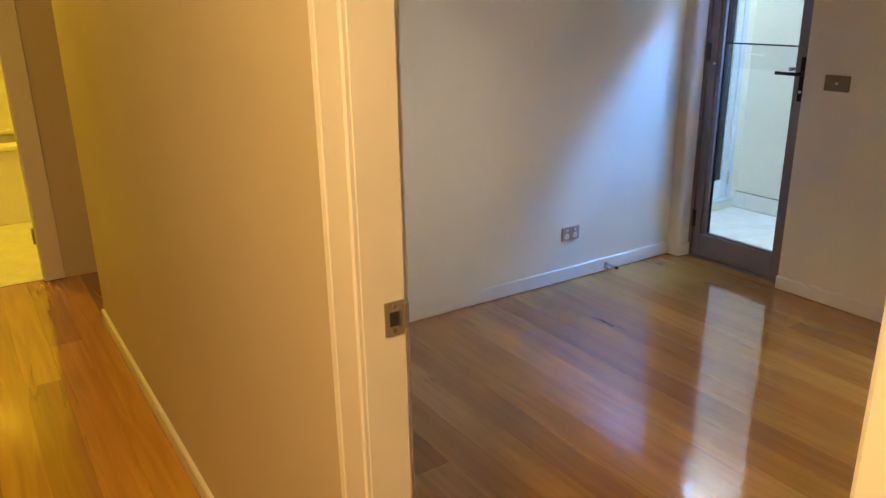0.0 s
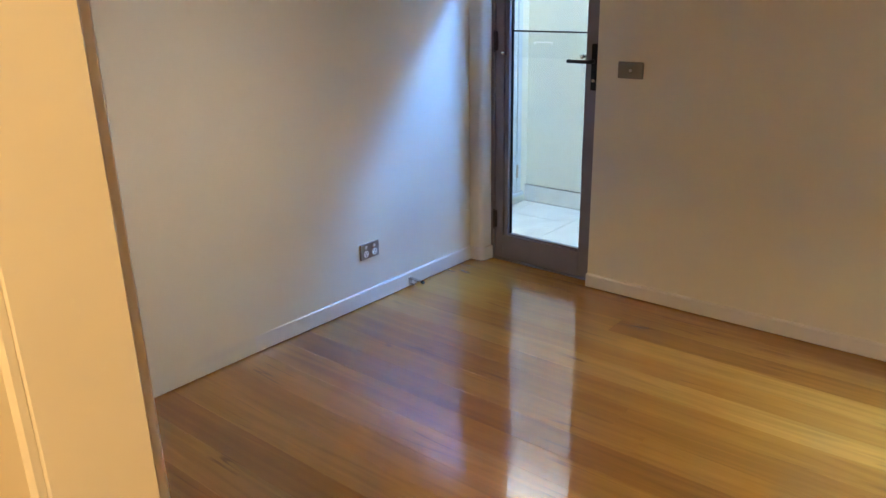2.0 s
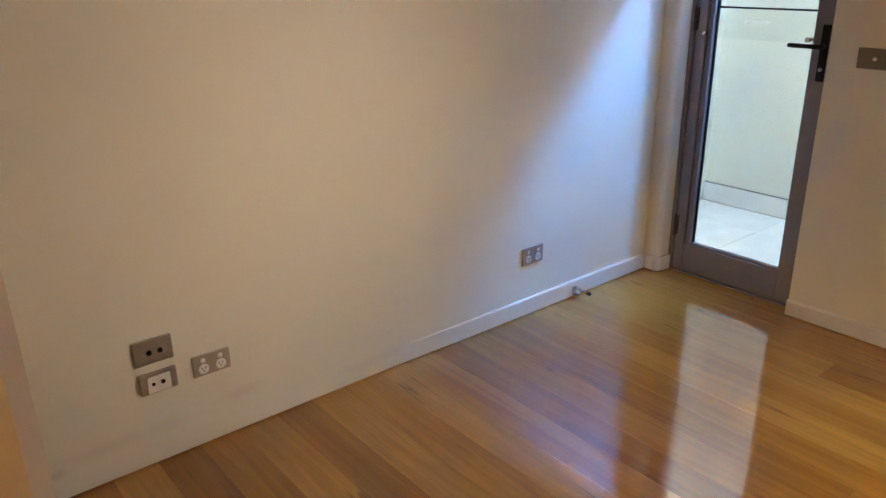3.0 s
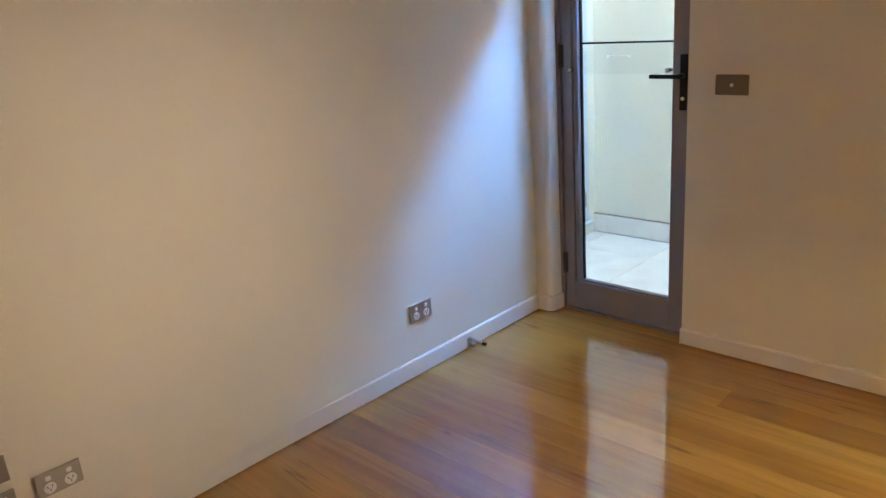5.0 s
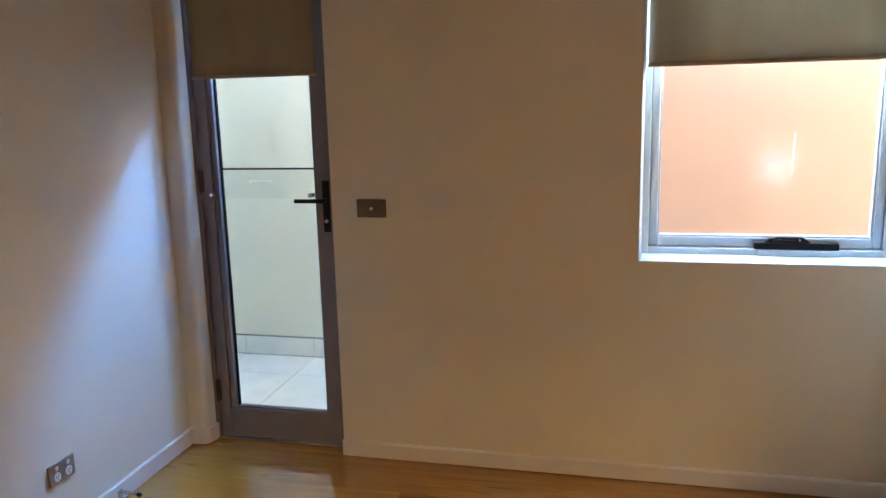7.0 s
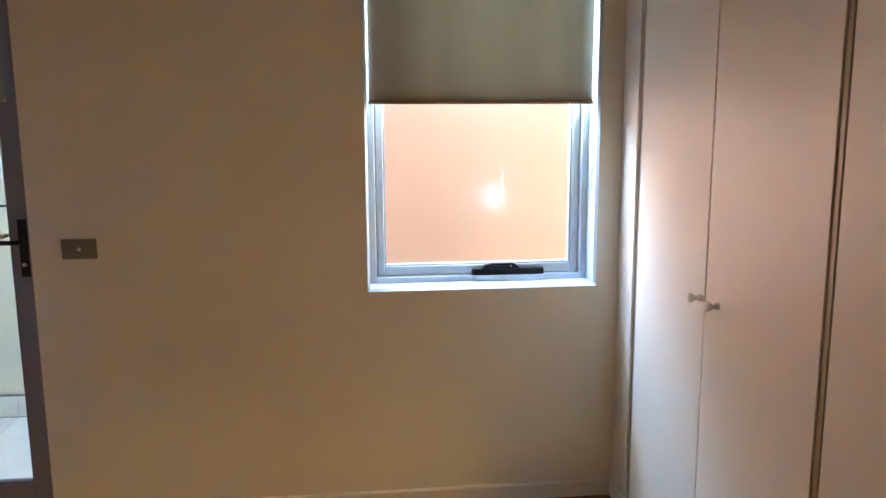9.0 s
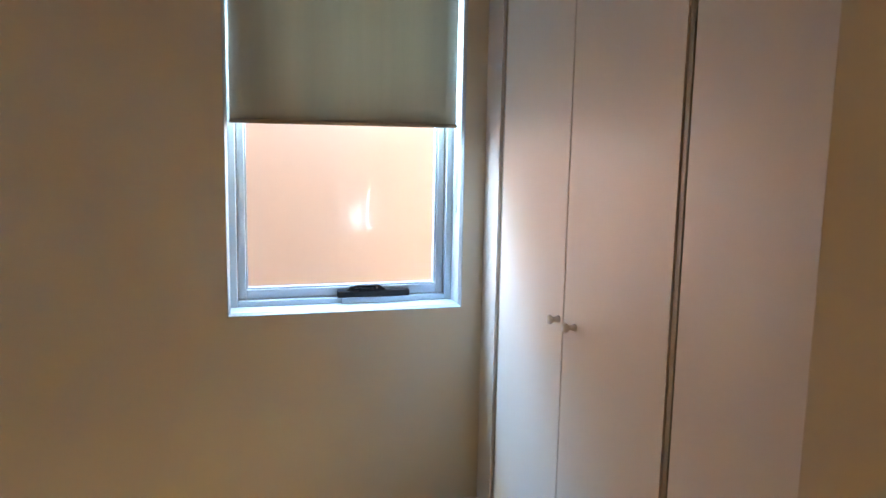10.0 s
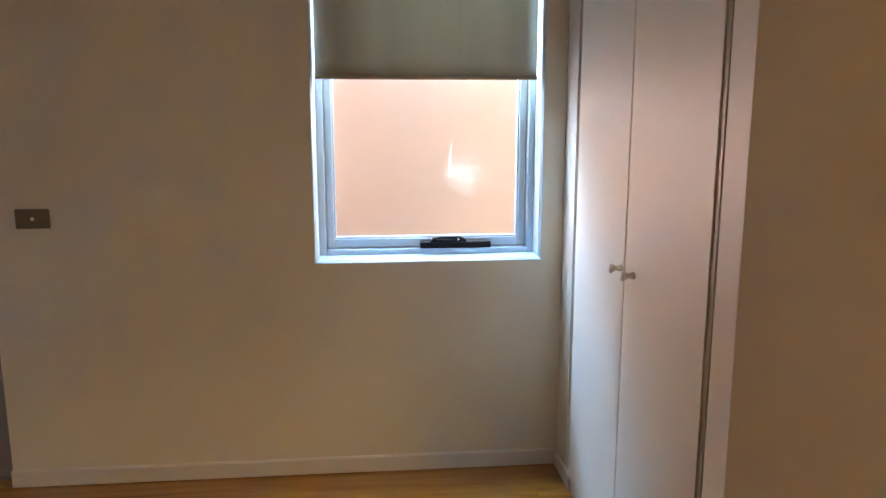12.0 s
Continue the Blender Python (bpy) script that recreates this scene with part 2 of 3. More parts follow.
RENDER = mat("cream_render", (0.72, 0.71, 0.60), 0.85, spread=0.04, scale=2, grain=220, bump=0.35)
PEACH = mat("terracotta_render", (0.345, 0.210, 0.142), 0.85, spread=0.06, scale=2, grain=160, bump=0.3)
DARK = mat("dark_void", (0.02, 0.015, 0.012), 0.9, spread=0.1, scale=9, grain=60, bump=0.05)
BATHW = mat("bath_enamel", (0.80, 0.78, 0.72), 0.25, spread=0.02, scale=4, grain=60, bump=0.02)
HOUSE = mat("outside_wall_render", (0.60, 0.58, 0.52), 0.85, spread=0.05, scale=2, grain=160, bump=0.3)
PAVING = mat("concrete_ground", (0.34, 0.33, 0.30), 0.9, spread=0.12, scale=1.5, grain=80, bump=0.4)
FLOORWOOD = timber("varnished_hardwood")
CLEAR = glass("clear_glass", 0.0, (0.93, 0.955, 0.95))
OBSCURE = glass("obscure_glass", 0.30, (0.97, 0.95, 0.92), 1.35)
SCRATCH = bpy.data.materials.new("scratched_glass")
SCRATCH.use_nodes = True
scatter = SCRATCH.node_tree.nodes.new("ShaderNodeBsdfTranslucent")
scatter.inputs[0].default_value = (0.95, 0.95, 0.93, 1)
SCRATCH.node_tree.links.new(scatter.outputs[0], SCRATCH.node_tree.nodes["Material Output"].inputs[0])
# Glow for the added disc behind the frosted window.
LIT = bpy.data.materials.new("spot_glow")
LIT.use_nodes = True
LIT.node_tree.nodes["Principled BSDF"].inputs["Emission Color"].default_value = (1.0, 0.95, 0.88, 1)
LIT.node_tree.nodes["Principled BSDF"].inputs["Emission Strength"].default_value = 0.007
BLIND_DOOR = fabric("blind_cloth_brown", (0.36, 0.31, 0.22), 0.04)
BLIND_WIN = fabric("blind_cloth_grey", (0.43, 0.405, 0.325), 0.125)


# ---- building helpers ----
def box(bm, x0, x1, y0, y1, z0, z1, bevel=0.0, seg=1):
    """A box from its limits, with worn or rounded edges where bevel is given."""
    v = bmesh.ops.create_cube(bm, size=1.0)["verts"]
    for p in v:
        p.co = Vector(((x0 + x1) / 2 + p.co.x * (x1 - x0), (y0 + y1) / 2 + p.co.y * (y1 - y0), (z0 + z1) / 2 + p.co.z * (z1 - z0)))
    if bevel:
        edges = {e for p in v for e in p.link_edges}
        bmesh.ops.bevel(bm, geom=list(edges), offset=bevel, segments=seg, affect="EDGES", profile=0.6)
    return bm


def boxes(*limits, bevel=0.0, seg=1):
    bm = bmesh.new()
    for b in limits:
        box(bm, *b, bevel=bevel, seg=seg)
    return bm


def prism(outline, axis, a, b):
    """A straight moulding: a closed outline in the two other axes, run from a to b along axis."""
    bm = bmesh.new()

    def at(p, q, s):
        return {"x": (s, p, q), "y": (p, s, q), "z": (p, q, s)}[axis]

    first = [bm.verts.new(at(p, q, a)) for p, q in outline]
    last = [bm.verts.new(at(p, q, b)) for p, q in outline]
    k = len(outline)
    bm.faces.new(first)
    bm.faces.new(list(reversed(last)))
    for i in range(k):
        bm.faces.new((first[i], last[i], last[(i + 1) % k], first[(i + 1) % k]))
    bmesh.ops.recalc_face_normals(bm, faces=bm.faces[:])
    return bm


def lathe(profile, m, seg=24):
    """A turned shape: (radius, height) pairs round z, laid by the pose m."""
    bm = bmesh.new()
    rings = [[bm.verts.new((r * math.cos(2 * math.pi * i / seg), r * math.sin(2 * math.pi * i / seg), h)) for i in range(seg)] for r, h in profile]
    for r0, r1 in zip(rings, rings[1:]):
        for i in range(seg):
            bm.faces.new((r0[i], r0[(i + 1) % seg], r1[(i + 1) % seg], r1[i]))
    bm.faces.new(list(reversed(rings[0])))
    bm.faces.new(rings[-1])
    bmesh.ops.recalc_face_normals(bm, faces=bm.faces[:])
    for f in bm.faces:
        f.smooth = len(f.verts) == 4
    bmesh.ops.transform(bm, matrix=m, verts=bm.verts[:])
    return bm


def rod(a, b, r, seg=16):
    a, b = Vector(a), Vector(b)
    d = b - a
    m = Matrix.Translation(a) @ d.to_track_quat("Z", "Y").to_matrix().to_4x4()
    c = min(r * 0.3, d.length * 0.2)
    return lathe([(r - c, 0), (r, c), (r, d.length - c), (r - c, d.length)], m, seg)


def merge(*parts):
    bm = bmesh.new()
    for p in parts:
        me = bpy.data.meshes.new("joint")
        p.to_mesh(me)
        p.free()
        bm.from_mesh(me)
        bpy.data.meshes.remove(me)
    return bm


def spot(ob):
    p = Vector((0, 0, 0))
    while ob:
        p, ob = p + ob.location, ob.parent
    return p


def finish(name, bm, material, base):
    bmesh.ops.translate(bm, verts=bm.verts[:], vec=-Vector(base))
    me = bpy.data.meshes.new(name)
    bm.to_mesh(me)
    bm.free()
    me.materials.append(material)
    return me


def part(name, bm, material, parent, label="", base=None):
    """One mesh under a thing or under a part; bm is in world metres."""
    base = Vector(base) if base is not None else spot(parent)
    ob = new(name, finish(name, bm, material, base))
    ob.parent = parent
    ob.location = base - spot(parent)
    return tagged(ob, label=label)


def thing(name, base, label, category, group="", kind=""):
    ob = new(name)
    ob.empty_display_size = 0.05
    ob.location = base
    return tagged(ob, label, category, group, kind)


def solid(name, bm, material, label, category, base=(0, 0, 0), kind="", group=""):
    ob = new(name, finish(name, bm, material, base))
    ob.location = base
    return tagged(ob, label, category, group, kind)


# ---- plan ----
XE = 2.775            # filler beside the wardrobe
YS, YH = -2.815, -2.886   # the room's and the hall's face of the wall between them
H = 2.55              # ceilings
JL, JR = 1.877, 2.556  # room doorway
WX0, WX1, WZ0, WZ1 = 1.837, 2.694, 0.839, 2.12   # window opening
DX1, DZ1 = 0.690, 2.15  # glazed door's opening, from the corner boxing
HS, HE = -3.95, 4.2   # hall
XB = -1.61            # hall's far wall
XR = -0.83            # end of the hall's long wall
EZ = -0.022           # courtyard paving

# ---- setting: walls ----
S = "structure"
solid("wall_west", boxes((-0.1, 0, YS, 0.0, 0.005, H), (-0.1, -0.02, YS, 0.0, -0.02, 0.005)), WALLW,
      "off-white painted plaster wall with two sockets low down", "wall", kind=S)
solid("wall_north", boxes((-0.1, 0.0, 0, 0.24, -0.02, H + 0.2), (DX1, WX0, 0, 0.24, -0.02, H + 0.2), (WX1, 2.95, 0, 0.24, -0.02, H + 0.2),
                          (0.0, DX1, 0, 0.24, DZ1, H + 0.2), (WX0, WX1, 0, 0.24, -0.02, WZ0), (WX0, WX1, 0, 0.24, WZ1, H + 0.2)), WALL,
      "off-white painted wall with a glazed door and a window", "wall", kind=S)
solid("wall_east", boxes((XE, 2.95, -0.152, 0, -0.02, H), (XE + 0.6, XE + 0.7, YS, -0.152, -0.02, H), (XE, 2.95, YS, -0.152, 2.36, H)), GLOSS,
      "narrow painted filler wall beside the wardrobe", "wall", kind=S)
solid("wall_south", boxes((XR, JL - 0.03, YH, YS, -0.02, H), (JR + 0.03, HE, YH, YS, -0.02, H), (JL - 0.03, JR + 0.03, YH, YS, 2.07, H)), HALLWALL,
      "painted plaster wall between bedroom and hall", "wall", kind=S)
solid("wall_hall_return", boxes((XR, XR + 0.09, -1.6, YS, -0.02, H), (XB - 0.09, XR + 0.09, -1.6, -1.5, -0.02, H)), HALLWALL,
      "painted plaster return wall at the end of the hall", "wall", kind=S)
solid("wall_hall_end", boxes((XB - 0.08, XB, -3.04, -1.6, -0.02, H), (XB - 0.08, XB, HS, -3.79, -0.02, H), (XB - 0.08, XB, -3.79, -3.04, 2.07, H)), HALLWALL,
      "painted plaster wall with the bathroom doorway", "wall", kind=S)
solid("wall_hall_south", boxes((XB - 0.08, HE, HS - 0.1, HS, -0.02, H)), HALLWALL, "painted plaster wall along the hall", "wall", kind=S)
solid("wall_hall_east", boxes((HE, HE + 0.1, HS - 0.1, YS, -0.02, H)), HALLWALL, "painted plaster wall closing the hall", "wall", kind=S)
solid("ceiling", boxes((-0.1, XE + 0.7, YS, 0.0, H, H + 0.12)), CEIL, "flat white painted bedroom ceiling", "ceiling", kind=S)
solid("ceiling_hall", boxes((-3.9, HE + 0.1, HS - 0.1, YS, H, H + 0.12), (-3.9, -0.1, YS, -1.5, H, H + 0.12)), CEIL, "flat white painted hall ceiling", "ceiling", kind=S)

# boxed corner between the long wall and the glazed door
cr = 0.026
arc = [(0.079 - cr + cr * math.sin(a), -0.018 + cr - cr * math.cos(a)) for a in (0, 0.26, 0.52, 0.79, 1.05, 1.31, 1.571)]
solid("corner_boxing", prism([(0.0, -0.018)] + arc + [(0.086, 0.13), (0.0, 0.13)], "z", 0.0, H), WALL,
      "rounded off-white painted pipe boxing in the corner", "wall", kind=S)
arc2 = [(x + 0.009 * math.sin(a), y - 0.009 * math.cos(a)) for (x, y), a in zip(arc, (0, 0.26, 0.52, 0.79, 1.05, 1.31, 1.571))]
solid("skirting_boxing", prism([(0.0, -0.027)] + arc2 + [(0.094, 0.055), (0.080, 0.055), (0.080, -0.01), (0.0, -0.01)], "z", 0.004, 0.072), TRIM,
      "low painted skirting wrapped round the boxed corner", "skirting", kind=S)

# skirtings
SK = 0.068


def skirt_outline(face, out):
    """Square skirting with an eased top edge, from the wall's face out."""
    s = 1 if out > 0 else -1
    return [(face, 0.004), (face + out, 0.004), (face + out, SK - 0.006), (face + out - s * 0.004, SK), (face, SK)]


solid("skirting_north", merge(prism(skirt_outline(0.0, -0.012), "x", DX1 - 0.002, XE)), TRIM, "low painted timber skirting", "skirting", kind=S)
# on the long wall the skirting stands proud by the door and dies into the plaster further on
bm = bmesh.new()
rings = []
for y, out in ((-0.0, 0.013), (-0.7, 0.011), (-1.1, 0.007), (-1.42, 0.0003)):
    top = SK + 0.006
    rings.append([bm.verts.new(p) for p in ((-0.004, y, 0.005), (out, y, 0.005), (out, y, top - 0.005), (out * 0.6, y, top), (-0.004, y, top))])
for a, b in zip(rings, rings[1:]):
    for i in range(5):
        bm.faces.new((a[i], b[i], b[(i + 1) % 5], a[(i + 1) % 5]))
bm.faces.new(rings[0])
bm.faces.new(rings[-1])
bmesh.ops.recalc_face_normals(bm, faces=bm.faces[:])
solid("skirting_west", bm, TRIM, "low painted skirting that fades into the plaster", "skirting", kind=S)
solid("skirting_east", prism(skirt_outline(XE, -0.012), "y", -0.230, -0.013), TRIM, "short painted skirting beside the wardrobe", "skirting", kind=S)
solid("skirting_hall", prism(skirt_outline(YH, -0.013), "x", XR, JL - 0.100), TRIM, "low painted hall skirting", "skirting", kind=S)
solid("skirting_south", prism(skirt_outline(YS, 0.012), "x", 0.004, JL - 0.106), TRIM, "low painted skirting beside the doorway", "skirting", kind=S)


# ---- room doorway ----
def architrave(x0, x1, face, out):
    """Flat timber architrave with a beaded outer edge, upright. x0 is the opening's side."""
    s = 1 if x1 > x0 else -1
    w = abs(x1 - x0)
    f = face + out
    pts = [(0.0, face), (0.0, f + (0.003 if out < 0 else -0.003)), (0.004, f), (w * 0.74, f), (w * 0.77, f + (0.004 if out < 0 else -0.004)),
           (w * 0.80, f), (w * 0.90, f - (0.002 if out < 0 else -0.002)), (w * 0.97, f + (0.003 if out < 0 else -0.003)), (w, f + (0.007 if out < 0 else -0.007)), (w, face)]
    return [(x0 + s * p, q) for p, q in pts]


frame_in = thing("door_frame", (JL, YH, 0), "cream-painted timber doorway of the bedroom, with a steel strike plate", "door frame", kind=S)
part("jamb", boxes((JL - 0.032, JL, YH, YS, 0.002, 2.07), bevel=0.002), TRIM, frame_in)
part("jamb", boxes((JR, JR + 0.032, YH, YS, 0.002, 2.07), bevel=0.002), TRIM, frame_in)
part("head", boxes((JL, JR, YH, YS, 2.04, 2.07), bevel=0.002), TRIM, frame_in)
part("architrave", prism(architrave(JL - 0.001, JL - 0.100, YH, -0.008), "z", 0.002, 2.13), TRIM, frame_in)
part("architrave", prism(architrave(JR + 0.001, JR + 0.100, YH, -0.008), "z", 0.002, 2.13), TRIM, frame_in)
part("architrave", prism(architrave(JL - 0.015, JL - 0.105, YS, 0.015), "z", 0.002, 2.13), TRIM, frame_in)
part("architrave", boxes((JL - 0.100, JR + 0.100, YH - 0.008, YH, 2.132, 2.2), bevel=0.003), TRIM, frame_in)
strike = part("strike_plate", boxes((JL, JL + 0.0018, YS - 0.036, YS - 0.004, 0.955, 1.008), (JL - 0.004, JL + 0.0018, YS - 0.004, YS + 0.004, 0.962, 1.001), bevel=0.0006), STEEL, frame_in, "brushed steel strike plate with a dark latch hole")
part("latch_hole", boxes((JL + 0.0018, JL + 0.0024, YS - 0.028, YS - 0.014, 0.970, 0.992)), DARK, strike)
part("latch_lining", boxes((JL + 0.0018, JL + 0.004, YS - 0.0135, YS - 0.0115, 0.968, 0.994)), CHROME, strike)
for z in (0.9625, 1.0005):
    part("screw", rod((JL + 0.0015, YS - 0.021, z), (JL + 0.0028, YS - 0.021, z), 0.0035, 10), CHROME, strike)

# the room's own door, swung open against the side
hx, hy, ex, ey = 2.560, -2.79, 2.435, -2.037
door_in = thing("door_2", (hx, hy, 0.008), "plain cream flush door, standing open into the bedroom", "door", kind=S)
door_in.rotation_euler.z = math.atan2(ey - hy, ex - hx)
dl = math.hypot(ex - hx, ey - hy)
me = finish("door_leaf", boxes((0, dl, -0.036, 0, 0, 2.03), bevel=0.002, seg=2), LEAF, (0, 0, 0))
leaf = new("door_leaf", me)
leaf.parent = door_in
for z in (0.22, 1.0, 1.8):
    hg = new("hinge", finish("hinge", rod((-0.006, -0.040, z - 0.05), (-0.006, -0.040, z + 0.05), 0.006, 12), STEEL, (0, 0, 0)))
    hg.parent = door_in

# ---- glazed door to the courtyard ----
LX0, LX1, LY0, LY1 = 0.100, 0.664, 0.068, 0.108
GX0, GX1, GZ0, GZ1 = 0.176, 0.590, 0.146, 2.02
dr = thing("door_1", (0.38, 0.09, 0), "mauve-grey painted glazed door with a black lever handle, shut", "door", kind=S)
part("door_frame", boxes((0.079, 0.098, 0.056, 0.20, 0.0, DZ1), (0.667, DX1, 0.062, 0.20, 0.0, DZ1), (0.098, 0.667, 0.062, 0.20, 2.11, DZ1), bevel=0.002), GREY, dr)
part("threshold", boxes((0.098, 0.667, 0.062, 0.24, -0.03, 0.006), bevel=0.002), GREY, dr)
part("stile", boxes((LX0, GX0 - 0.027, LY0, LY1, 0.01, 2.105), bevel=0.003, seg=2), GREY, dr)
part("stile", boxes((GX1 + 0.008, LX1, LY0, LY1, 0.01, 2.105), bevel=0.003, seg=2), GREY, dr)
part("bottom_rail", boxes((GX0 - 0.027, GX1 + 0.008, LY0, LY1, 0.01, GZ0 - 0.008), bevel=0.002), GREY, dr)
part("top_rail", boxes((GX0 - 0.027, GX1 + 0.008, LY0, LY1, GZ1 + 0.008, 2.105), bevel=0.002), GREY, dr)
part("glazing_bead", boxes((GX0 - 0.0235, GX0, LY0 + 0.006, LY1, GZ0 - 0.008, GZ1 + 0.008), (GX1, GX1 + 0.008, LY0 + 0.012, LY1, GZ0 - 0.008, GZ1 + 0.008),
                           (GX0, GX1, LY0 + 0.012, LY1, GZ0 - 0.008, GZ0), (GX0, GX1, LY0 + 0.012, LY1, GZ1, GZ1 + 0.008), bevel=0.0015), GREY, dr)
# Black strip puts the groove's shade into its colour.
part("groove", boxes((GX0 - 0.027, GX0 - 0.0235, LY0 + 0.016, LY1 - 0.002, GZ0 - 0.008, GZ1 + 0.008)), BLACK, dr, "black strip painting the shade in the groove beside the stile")
part("sash_track", boxes((GX0, GX0 + 0.006, LY0 + 0.024, LY1 - 0.002, GZ0, GZ1)), BLACK, dr, "narrow black sash track")
low = part("lower_pane", boxes((GX0 + 0.006, GX1, 0.096, 0.100, GZ0, 1.163)), CLEAR, dr, "clear glass, lower sliding pane")
up = part("upper_pane", boxes((GX0 + 0.006, GX1, 0.103, 0.107, 1.046, GZ1)), CLEAR, dr, "clear glass, upper pane")
low.visible_shadow = up.visible_shadow = False
part("meeting_bar", boxes((GX0 + 0.004, GX1 + 0.001, 0.0945, 0.1015, 1.163, 1.170), bevel=0.001), BLACK, dr, "thin dark edge strip of the lower pane")
part("finger_pull", boxes((0.304, 0.402, 0.090, 0.096, 1.1165, 1.1198), (0.304, 0.3075, 0.090, 0.096, 1.107, 1.1165), (0.3985, 0.402, 0.090, 0.096, 1.107, 1.1165)), WHITE, dr)
for x in (GX0 - 0.030, GX1 - 0.012):
    part("sash_catch", merge(rod((x, 0.097, 1.064), (x, 0.076, 1.064), 0.007, 14), boxes((x - 0.012, x + 0.012, 0.074, 0.079, 1.059, 1.068), bevel=0.001), rod((x, 0.078, 1.064), (x, 0.056, 1.064), 0.0095, 16)), CHROME, dr, "small chrome sash catch")
for z in (0.22, 1.12, 1.92):
    part("hinge", merge(rod((0.099, 0.058, z - 0.045), (0.099, 0.058, z + 0.045), 0.006, 12), boxes((0.0985, 0.112, 0.063, 0.0675, z - 0.045, z + 0.045)), rod((0.099, 0.058, z - 0.052), (0.099, 0.058, z - 0.046), 0.0045, 12), rod((0.099, 0.058, z + 0.046), (0.099, 0.058, z + 0.052), 0.0045, 12)), HINGE, dr, "dark painted hinge")
hn = part("door_handle", boxes((0.630, 0.657, 0.056, 0.068, 0.918, 1.122), bevel=0.003, seg=2), BLACK, dr, "black lever handle on a long plate")
part("lever", merge(rod((0.643, 0.060, 1.046), (0.643, 0.016, 1.046), 0.009), boxes((0.528, 0.650, 0.010, 0.022, 1.038, 1.054), bevel=0.005, seg=3)), BLACK, hn)
part("lock_cylinder", lathe([(0.008, 0), (0.009, 0.004), (0.006, 0.006)], pose(0.644, 0.0565, 0.962, 90), 16), CHROME, hn)


# ---- roller blinds ----
def roller_blind(x0, x1, y, z0, z1, cloth, label, chain):
    b = thing("roller_blind", ((x0 + x1) / 2, y, z1), label, "blind")
    bm = bmesh.new()
    cols, rows = 18, 10
    grid = []
    for s in (0.0, 0.0012):
        grid.append([[bm.verts.new((x0 + (x1 - x0) * i / cols, y + s + 0.0018 * math.sin(i * 1.9) * (j / rows) + 0.001 * math.sin(i * 0.7 + 1), z1 - (z1 - z0) * j / rows)) for i in range(cols + 1)] for j in range(rows + 1)])
    for g in grid:
        for j in range(rows):
            for i in range(cols):
                f = bm.faces.new((g[j][i], g[j][i + 1], g[j + 1][i + 1], g[j + 1][i]))
                f.smooth = True
    ring = [(0, i) for i in range(cols + 1)] + [(j, cols) for j in range(1, rows + 1)] + [(rows, i) for i in range(cols - 1, -1, -1)] + [(j, 0) for j in range(rows - 1, 0, -1)]
    for (j, i), (q, p) in zip(ring, ring[1:] + ring[:1]):
        bm.faces.new((grid[0][j][i], grid[1][j][i], grid[1][q][p], grid[0][q][p]))
    bmesh.ops.recalc_face_normals(bm, faces=bm.faces[:])
    part("cloth", bm, cloth, b)
    part("bottom_rail", boxes((x0 - 0.002, x1 + 0.002, y - 0.006, y + 0.008, z0 - 0.010, z0 + 0.004), bevel=0.004, seg=2), BEIGE, b, "slim beige bottom rail")
    part("tube", rod((x0 - 0.004, y + 0.022, z1 + 0.006), (x1 + 0.004, y + 0.022, z1 + 0.006), 0.022), cloth, b)
    if chain:
        beads = bmesh.new()
        xc = x1 + 0.009
        for k in range(int((z1 - 1.20) / 0.006)):
            z = 1.20 + 0.006 * k
            for dy in (0.0, 0.012):
                m = Matrix.Translation((xc, y + 0.004 + dy, z))
                bmesh.ops.create_icosphere(beads, subdivisions=1, radius=0.0021, matrix=m)
        part("bead_chain", beads, STEEL, b, "fine steel bead chain loop")
    return b


roller_blind(0.123, 0.642, 0.030, 1.534, 2.10, BLIND_DOOR, "brown-beige roller blind half down over the glazed door", False)
roller_blind(1.858, 2.668, 0.026, 1.522, 2.06, BLIND_WIN, "grey-beige roller blind half down over the window", True)

# ---- window ----
win = thing("window_1", ((WX0 + WX1) / 2, 0.1, WZ0), "pale grey awning window with obscure glass, shut", "window", kind=S)
LT = 0.012
part("lining", prism([(WX0, -0.003), (WX0 + 0.003, -0.003), (WX0 + LT, 0.008), (WX0 + LT, 0.10), (WX0, 0.10)], "z", WZ0, WZ1), LINING, win)
part("lining", prism([(WX1, -0.003), (WX1 - 0.003, -0.003), (WX1 - LT, 0.008), (WX1 - LT, 0.10), (WX1, 0.10)], "z", WZ0, WZ1), LINING, win)
part("lining", boxes((WX0 + LT, WX1 - LT, -0.003, 0.10, WZ1 - LT, WZ1)), LINING, win)
part("window_sill", prism([(-0.004, WZ0), (0.10, WZ0), (0.10, WZ0 + LT), (0.008, WZ0 + LT), (-0.004, WZ0 + 0.003)], "x", WX0 + 0.004, WX1 - 0.004), LINING, win, "white painted sill")


def ring_parts(name, x0, x1, z0, z1, w, wb, y0, y1, material, parent, bevel):
    part(name, boxes((x0, x0 + w, y0, y1, z0, z1), bevel=bevel), material, parent)
    part(name, boxes((x1 - w, x1, y0, y1, z0, z1), bevel=bevel), material, parent)
    part(name, boxes((x0 + w, x1 - w, y0, y1, z0, z0 + wb), bevel=bevel), material, parent)
    part(name, boxes((x0 + w, x1 - w, y0, y1, z1 - w, z1), bevel=bevel), material, parent)


